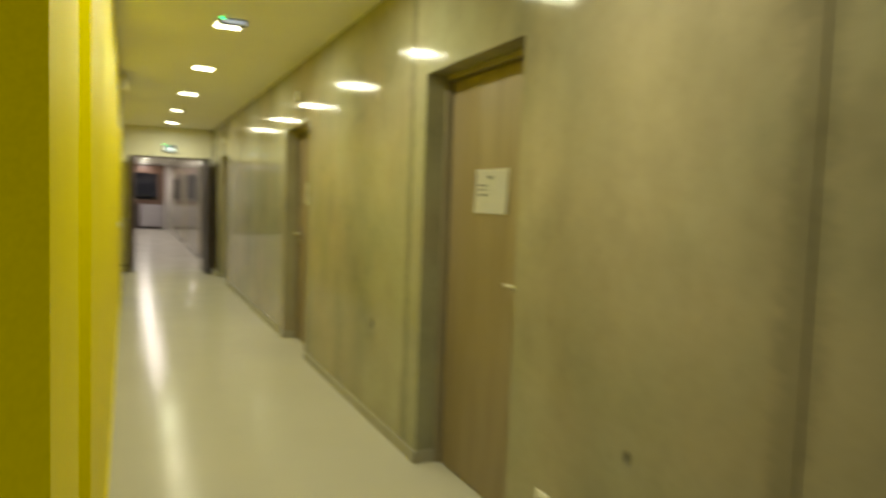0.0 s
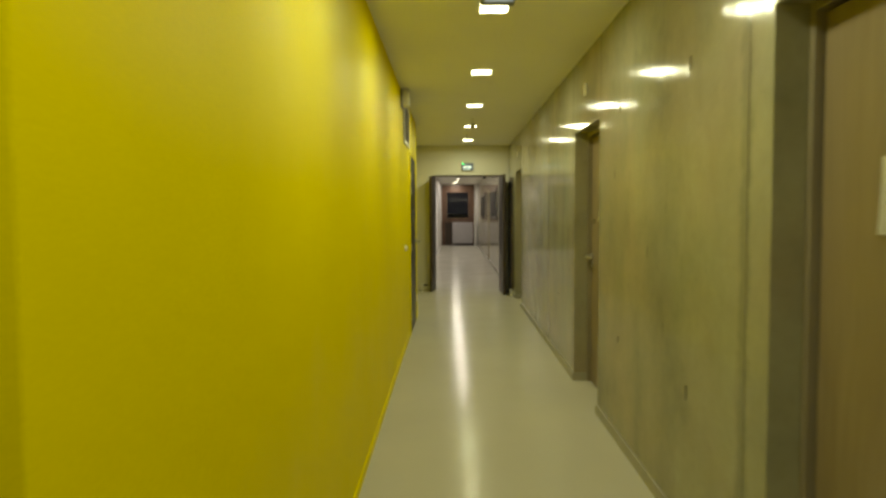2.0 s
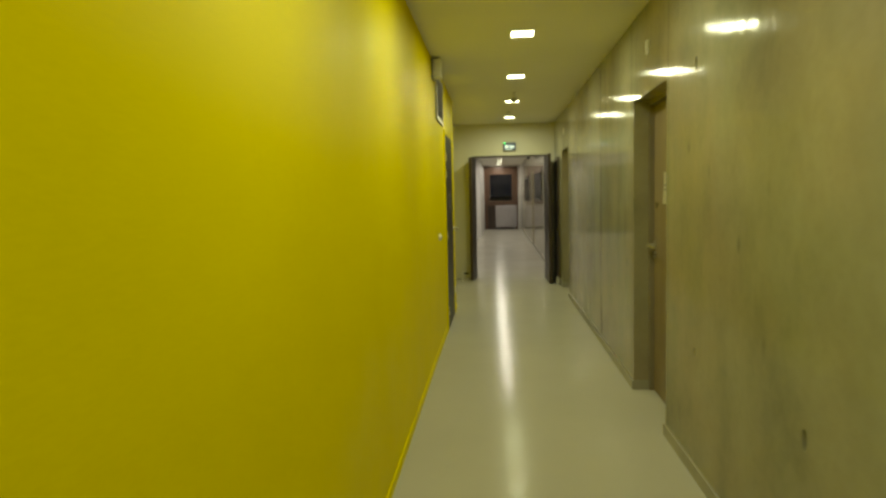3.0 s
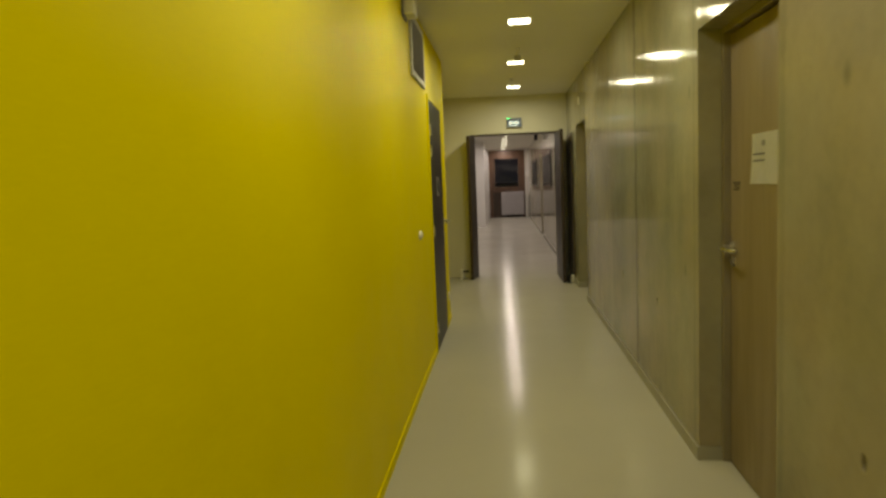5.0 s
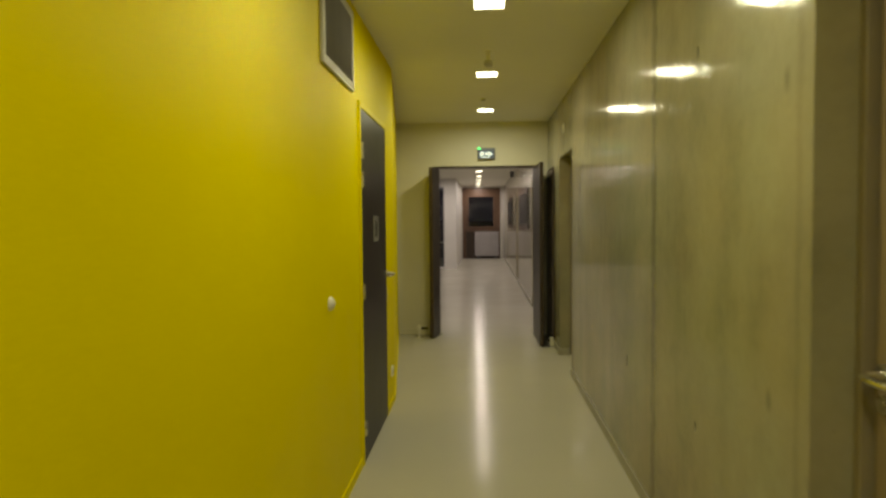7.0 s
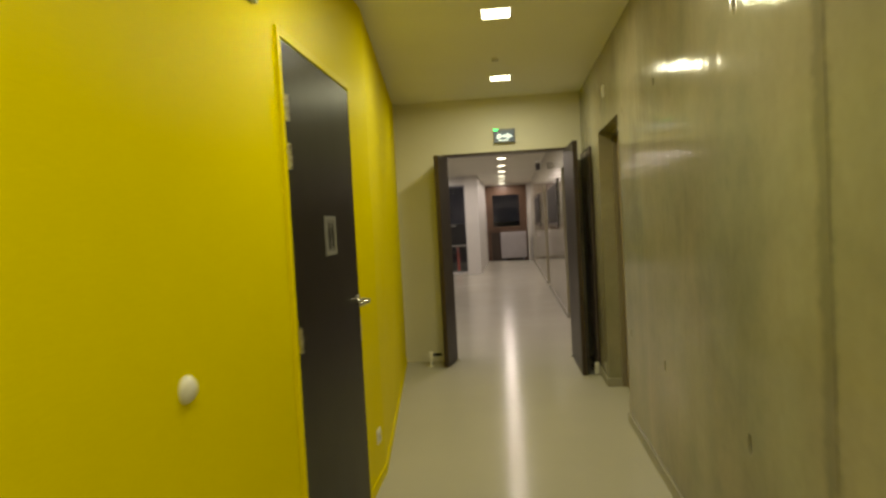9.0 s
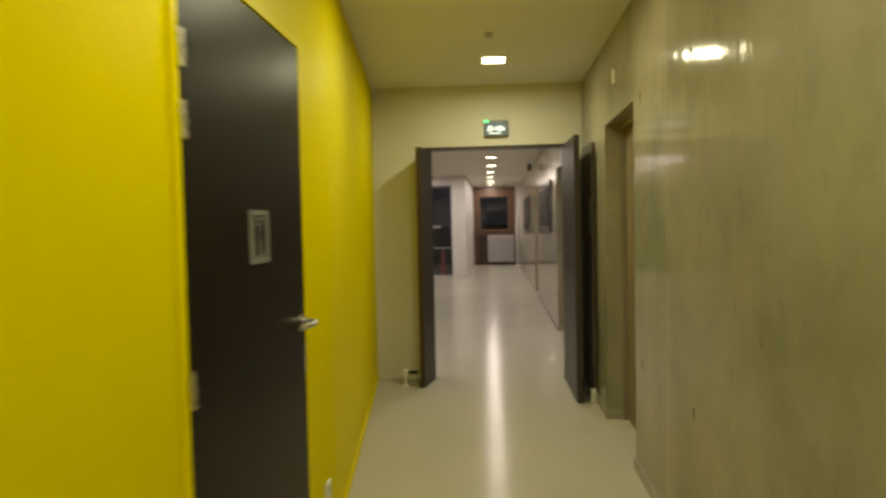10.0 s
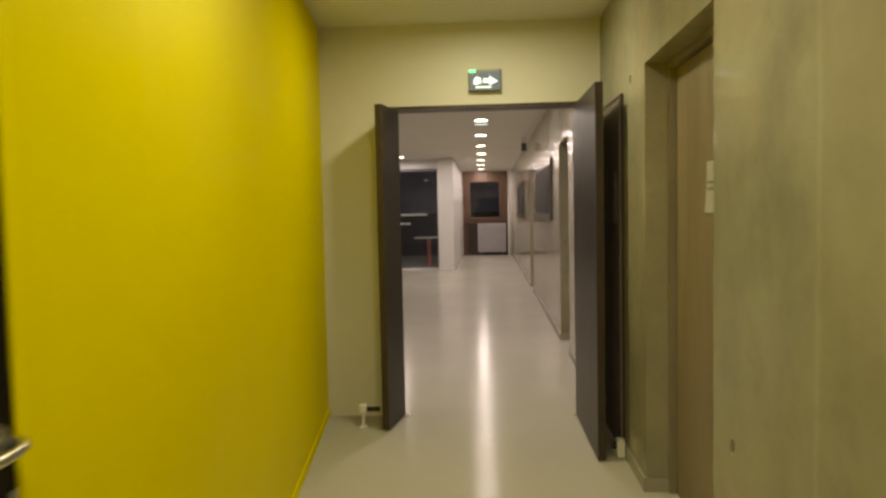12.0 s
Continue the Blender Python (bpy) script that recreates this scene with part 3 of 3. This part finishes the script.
box(slat, -0.0085, 0.0085, VY0 + fw + 0.001, VY1 - fw - 0.001, -0.001, 0.001)
slat_mesh = mesh_of("slat", slat, VENT_DARK)
for i in range(n_slat):
    ob = new("slat", slat_mesh)
    ob.parent = vent
    ob.matrix_basis = pose(XL + 0.0105, 0, VZ0 + fw + (VZ1 - VZ0 - 2 * fw) * (i + 0.5) / n_slat, 0, -35, 0)

snd = thing("alarm_sounder", "white alarm sounder under the ceiling on the yellow wall", "alarm")
boxes("housing", WHITE_PLASTIC, snd, (XL + 0.012, XL + 0.085, 8.255, 8.42, 2.495, 2.655), bevel=0.012)
boxes("back_plate", GREY_PLASTIC, snd, (XL + 0.0005, XL + 0.012, 8.245, 8.43, 2.485, 2.665), bevel=0.003)

# ---- double door ----
dd = thing("double_door", "open grey-brown double door with unequal leaves held back", "double door")
boxes("door_frame", EDGE_WOOD, dd, (OX0 + 0.001, OX0 + 0.024, YEND - 0.006, YHALL + 0.006, 0, 2.123), (OX1 - 0.024, OX1 - 0.001, YEND - 0.006, YHALL + 0.006, 0, 2.123),
      (OX0 + 0.024, OX1 - 0.024, YEND - 0.006, YHALL + 0.006, 2.103, 2.123), label="dark door frame")


def swing_leaf(hinge, free, thick):
    """A leaf whose face to the passage runs from hinge to free; thick: to which side its body lies."""
    h, f = Vector(hinge), Vector(free)
    d = (f - h).normalized()
    n = Vector((d.y, -d.x)) * thick
    bm = bmesh.new()
    e = 0.004
    out = [h, f - d * e, f - d * e + n, h + n]
    prism(bm, [tuple(p) for p in out], 0.012, 2.092)
    leaf = part("leaf", bm, LEAF_PLUM, dd, "glossy grey-brown leaf")
    bm = bmesh.new()
    prism(bm, [tuple(p) for p in (f - d * e, f, f + n, f - d * e + n)], 0.012, 2.092)
    part("edge_band", bm, EDGE_WOOD, leaf, "dark brown edge")
    return leaf


leaf_w = swing_leaf((0.206, YEND - 0.008), (0.143, 13.775), -0.045)
leaf_e = swing_leaf((1.462, YEND - 0.008), (1.474, 13.255), 0.042)
boxes("name_plate", SIGN_GREY, leaf_e, (1.4655, 1.4685, 13.52, 13.70, 1.33, 1.365), label="small pale plate")
boxes("floor_pivot", STEEL, dd, (0.222, 0.28, 14.10, 14.125, 0.0005, 0.016), bevel=0.003)
boxes("floor_pivot", STEEL, dd, (1.40, 1.458, 14.10, 14.125, 0.0005, 0.016), bevel=0.003)

ds = thing("floor_door_stop", "white floor post holding the small leaf open", "door stop")
bm = bmesh.new()
cyl(bm, (0.0, 13.87, 0.0), (0.0, 13.87, 0.008), 0.026)
cyl(bm, (0.0, 13.87, 0.006), (0.0, 13.87, 0.10), 0.011)
part("post", bm, WHITE_PLASTIC, ds, smooth=True)
boxes("magnet_box", WHITE_PLASTIC, ds, (-0.022, 0.026, 13.848, 13.892, 0.095, 0.150), bevel=0.006)
bm = bmesh.new()
cyl(bm, (0.026, 13.87, 0.120), (0.112, 13.87, 0.120), 0.016)
part("magnet", bm, BLACK, ds, smooth=True)
ds2 = thing("wall_door_stop", "white magnetic holder at the foot of the concrete wall", "door stop")
boxes("holder", WHITE_PLASTIC, ds2, (XR - 0.060, XR - 0.016, 13.31, 13.36, 0.0, 0.105), bevel=0.006)
bm = bmesh.new()
cyl(bm, (XR - 0.060, 13.335, 0.065), (XR - 0.084, 13.335, 0.065), 0.020)
part("magnet", bm, BLACK, ds2, smooth=True)

# ---- exit sign over the double door ----
ex = thing("exit_sign", "lit exit sign with white symbols and green lamp", "exit sign")
EX0, EX1, EZ0, EZ1 = 0.731, 0.948, 2.206, 2.345
boxes("housing", GREY_PLASTIC, ex, (EX0, EX1, YEND - 0.045, YEND - 0.0005, EZ0, EZ1), bevel=0.006)
boxes("face", SIGN_DIM, ex, (EX0 + 0.012, EX1 - 0.012, YEND - 0.048, YEND - 0.0445, EZ0 + 0.012, EZ1 - 0.02))
boxes("led", LED_GREEN, ex, (EX0 + 0.004, EX0 + 0.045, YEND - 0.049, YEND - 0.040, EZ1 - 0.013, EZ1 - 0.002), label="green charge lamp")
ey0, ey1 = YEND - 0.0505, YEND - 0.0478
bm = bmesh.new()
for pts in ([(0.135, 0.035), (0.195, 0.060), (0.135, 0.098)], [(0.095, 0.052), (0.136, 0.052), (0.136, 0.08), (0.095, 0.08)],
            [(0.03, 0.045), (0.05, 0.040), (0.085, 0.052), (0.08, 0.085), (0.05, 0.095), (0.035, 0.075)], [(0.045, 0.018), (0.15, 0.018), (0.15, 0.030), (0.045, 0.030)]):
    lo = [bm.verts.new((EX0 + x, ey0, EZ0 + z)) for x, z in pts]
    hi = [bm.verts.new((EX0 + x, ey1, EZ0 + z)) for x, z in pts]
    bm.faces.new(lo)
    for i in range(len(pts)):
        j = (i + 1) % len(pts)
        bm.faces.new((lo[i], lo[j], hi[j], hi[i]))
part("symbol", bm, SIGN_LIT, ex, "glowing white symbols")


# ---- ceiling luminaires ----
def luminaire(x, y, material):
    d = thing("ceiling_light", "lit square ceiling light with a white diffuser", "ceiling light", "ceiling lights")
    s, u, f = 0.084, 0.095, 0.010
    boxes("frame", WHITE_PLASTIC, d, (x - s - f, x - s, y - u - f, y + u + f, CEIL - 0.004, CEIL - 0.0005), (x + s, x + s + f, y - u - f, y + u + f, CEIL - 0.004, CEIL - 0.0005),
          (x - s, x + s, y - u - f, y - u, CEIL - 0.004, CEIL - 0.0005), (x - s, x + s, y + u, y + u + f, CEIL - 0.004, CEIL - 0.0005))
    boxes("diffuser", material, d, (x - s, x + s, y - u, y + u, CEIL - 0.003, CEIL - 0.0005))
    la = bpy.data.lights.new("bulb", "AREA")
    la.energy, la.color = (WATT, LAMP_WARM) if material == LAMP_NEAR else (WATT * 1.1, LAMP_COOL)
    la.shape, la.size, la.size_y, la.spread = "RECTANGLE", 2 * s, 2 * u, radians(175)
    bulb = new("bulb", la)
    bulb.matrix_basis = pose(x, y, CEIL - 0.012)
    bulb.parent = d
    return d


PITCH = 1.884
near = luminaire(0.0, 0.0, LAMP_NEAR)
far = luminaire(0.0, 0.0, LAMP_FAR)
for k in range(-1, 6):
    copy_thing(near, pose(0.83, 3.765 + PITCH * k, 0))
for k in range(9):
    y = 15.35 + 1.893 * k
    copy_thing(far, pose(0.82 - 0.0105 * (y - YHALL), y, 0))
for x, y in ((-1.57, 15.6), (-1.0, 22.4), (-1.16, 25.2)):
    copy_thing(far, pose(x, y, 0))
# unseen extra light behind the start, added to brighten the lobby end
copy_thing(near, pose(-0.9, -0.8, 0))
for ob in (near, far):
    for c in (*ob.children_recursive, ob):
        bpy.data.objects.remove(c)

em = thing("emergency_light", "grey emergency light block with a green lamp on the ceiling", "emergency light")
boxes("housing", GREY_PLASTIC, em, (0.745, 0.935, 5.42, 5.49, CEIL - 0.040, CEIL - 0.0005), bevel=0.006)
boxes("lens", LENS_BLUE, em, (0.765, 0.925, 5.414, 5.421, CEIL - 0.035, CEIL - 0.012), label="dim bluish lens")
boxes("led", LED_GREEN, em, (0.755, 0.775, 5.412, 5.421, CEIL - 0.012, CEIL - 0.003), label="green charge lamp")
em = thing("emergency_light", "slim emergency light with a lit white lens on the hall ceiling", "emergency light")
boxes("housing", GREY_PLASTIC, em, (0.67, 0.87, 19.46, 19.53, CEIL - 0.030, CEIL - 0.0005), bevel=0.006)
boxes("lens", SIGN_LIT, em, (0.68, 0.86, 19.454, 19.461, CEIL - 0.028, CEIL - 0.008), label="lit white lens")


def detector(x, y, drop, r, material):
    """A round ceiling sensor: base, short neck and a tapered chamber."""
    d = thing("smoke_detector", "small round smoke detector on the ceiling", "smoke detector", "ceiling sensors")
    bm = bmesh.new()
    cyl(bm, (x, y, CEIL - 0.0005), (x, y, CEIL - 0.008), 0.8 * r)
    part("base", bm, WHITE_PLASTIC, d, smooth=True)
    bm = bmesh.new()
    cyl(bm, (x, y, CEIL - 0.008), (x, y, CEIL - 0.6 * drop), 0.3 * r)
    part("neck", bm, WHITE_PLASTIC, d, smooth=True)
    bm = bmesh.new()
    cyl(bm, (x, y, CEIL - drop), (x, y, CEIL - 0.85 * drop), 0.7 * r, r)
    cyl(bm, (x, y, CEIL - 0.85 * drop), (x, y, CEIL - 0.58 * drop), r, 0.8 * r)
    part("chamber", bm, material, d, smooth=True)


detector(0.80, 12.45, 0.022, 0.030, VENT_WHITE)
detector(0.836, 10.53, 0.112, 0.034, VENT_WHITE)

# ---- hall beyond the double door ----
def display_panel(y0, y1, z0, z1):
    d = thing("display_panel", "dark rounded display panel on the hall's concrete wall", "display panel", "panels in the hall")
    bm = bmesh.new()
    box(bm, XR - 0.025, XR - 0.001, y0, y1, z0, z1)
    es = [e for e in bm.edges if abs(e.verts[0].co.x - e.verts[1].co.x) > 0.01]
    bmesh.ops.bevel(bm, geom=es, offset=0.09, segments=5, affect="EDGES", profile=0.5)
    part("body", bm, BOARD, d)
    boxes("sheet", LEAF_DARK, d, (XR - 0.029, XR - 0.0252, y0 + 0.12, y1 - 0.12, z0 + 0.09, z1 - 0.09), label="dark glossy sheet")


display_panel(17.65, 20.2, 1.27, 2.03)
display_panel(24.0, 26.8, 1.22, 2.03)

hs = thing("hanging_sign", "small dark sign hanging from the hall ceiling", "sign")
boxes("panel", BOARD, hs, (1.44, 1.53, 21.40, 21.43, 2.42, 2.56), bevel=0.004)
for x in (1.46, 1.51):
    bm = bmesh.new()
    cyl(bm, (x, 21.415, 2.555), (x, 21.415, CEIL), 0.005, seg=10)
    part("rod", bm, STEEL, hs, smooth=True)

# glazed front to the left of the column
gl = thing("window_1", "tall dark glazing looking out into the night", "window", kind="structure")
x0, x1 = -5.0, -0.332
boxes("window_frame", GREY_PLASTIC, gl, (x0, x1, 26.04, 26.12, 0.0, 0.05), (x0, x1, 26.04, 26.12, 2.39, 2.438),
      *[(x, x + 0.05, 26.04, 26.12, 0.05, 2.39) for x in (x0, -3.9, -2.7, -1.5, x1 - 0.05)])
for a, b in ((x0 + 0.05, -3.9), (-3.85, -2.7), (-2.65, -1.5), (-1.45, x1 - 0.05)):
    p = boxes("pane", GLASS, gl, (a + 0.001, b - 0.001, 26.075, 26.083, 0.051, 2.389))
    p.visible_shadow = False
structure("trim", WHITE_WALL, "white sill strip under the glazing", "sill", (x0, x1, 25.90, 26.035, 0.0, 0.035))

# bars and posts added outside to imitate the hall's reflections in the glass
rail = thing("balcony_rail", "pale bars outside the dark glazing, standing in for reflections in it", "railing")
for z in (1.33, 1.10):
    bm = bmesh.new()
    cyl(bm, (-4.5, 27.4, z), (-0.75 if z > 1.2 else -1.2, 27.4, z), 0.030)
    part("rail", bm, WHITE_PLASTIC, rail, smooth=True)
for x in (-4.5, -3.2, -1.9):
    bm = bmesh.new()
    cyl(bm, (x, 27.4, -0.25), (x, 27.4, 1.33), 0.022)
    part("post", bm, GREY_PLASTIC, rail, smooth=True)
tb = thing("outdoor_table", "pale round-edged table on a red pedestal outside the glazing", "table")
boxes("tabletop", VENT_WHITE, tb, (-1.05, -0.42, 26.9, 27.4, 0.72, 0.75), bevel=0.008)
bm = bmesh.new()
cyl(bm, (-0.70, 27.15, -0.22), (-0.70, 27.15, 0.72), 0.055, 0.045)
part("pedestal", bm, RED_PAINT, tb, "red pedestal", smooth=True)
bm = bmesh.new()
cyl(bm, (-0.70, 27.15, -0.25), (-0.70, 27.15, -0.22), 0.22, 0.20)
part("foot_plate", bm, RED_PAINT, tb, smooth=True)

# end window, with radiator under it
w2 = thing("window_2", "brown timber window with dark night glass", "window", kind="structure")
wy0, wy1 = YFAR - 0.03, YFAR + 0.12
boxes("window_frame", FRAME_WINDOW, w2, (0.062, 0.20, wy0, wy1, 0.0, 2.618), (1.30, 1.458, wy0, wy1, 0.0, 2.618), (0.20, 1.30, wy0, wy1, 2.38, 2.618),
      (0.20, 1.30, wy0, wy1, 0.98, 1.10), bevel=0.008)
boxes("sash", FRAME_WINDOW, w2, (0.20, 0.29, wy0 - 0.02, wy0 + 0.06, 1.10, 2.38), (1.21, 1.30, wy0 - 0.02, wy0 + 0.06, 1.10, 2.38),
      (0.29, 1.21, wy0 - 0.02, wy0 + 0.06, 2.29, 2.38), (0.29, 1.21, wy0 - 0.02, wy0 + 0.06, 1.10, 1.19), bevel=0.006)
p = boxes("pane", GLASS, w2, (0.291, 1.209, YFAR - 0.005, YFAR + 0.003, 1.191, 2.289))
p.visible_shadow = False
boxes("window_sill", FRAME_WINDOW, w2, (0.062, 1.458, YFAR - 0.10, wy0 - 0.021, 1.01, 1.05), bevel=0.006)
boxes("lower_panel", EDGE_WOOD, w2, (0.20, 1.30, YFAR + 0.02, YFAR + 0.06, 0.0, 0.98), label="dark brown lower panel")

rad = thing("radiator", "grey enamelled radiator under the timber window", "radiator")
rx0, rx1, rz0, rz1, ry = 0.52, 1.40, 0.10, 1.0, YFAR - 0.20
boxes("body", RADIATOR, rad, (rx0, rx1, ry, ry + 0.08, rz0, rz1), bevel=0.012)
for i in range(18):
    x = rx0 + 0.05 + (rx1 - rx0 - 0.1) * (i + 0.5) / 18
    boxes("rib", RADIATOR, rad, (x - 0.014, x + 0.014, ry - 0.010, ry - 0.0005, rz0 + 0.05, rz1 - 0.05), bevel=0.003)
for x in (rx0 + 0.1, rx1 - 0.14):
    boxes("foot", GREY_PLASTIC, rad, (x, x + 0.04, ry + 0.02, ry + 0.06, 0, rz0))
bm = bmesh.new()
cyl(bm, (1.50, YFAR - 0.25, 0.0), (1.50, YFAR - 0.25, 1.75), 0.03)
tagged(part("heating_pipe", bm, WHITE_PLASTIC, smooth=True), "pale vertical heating pipe beside the timber window", "pipe")
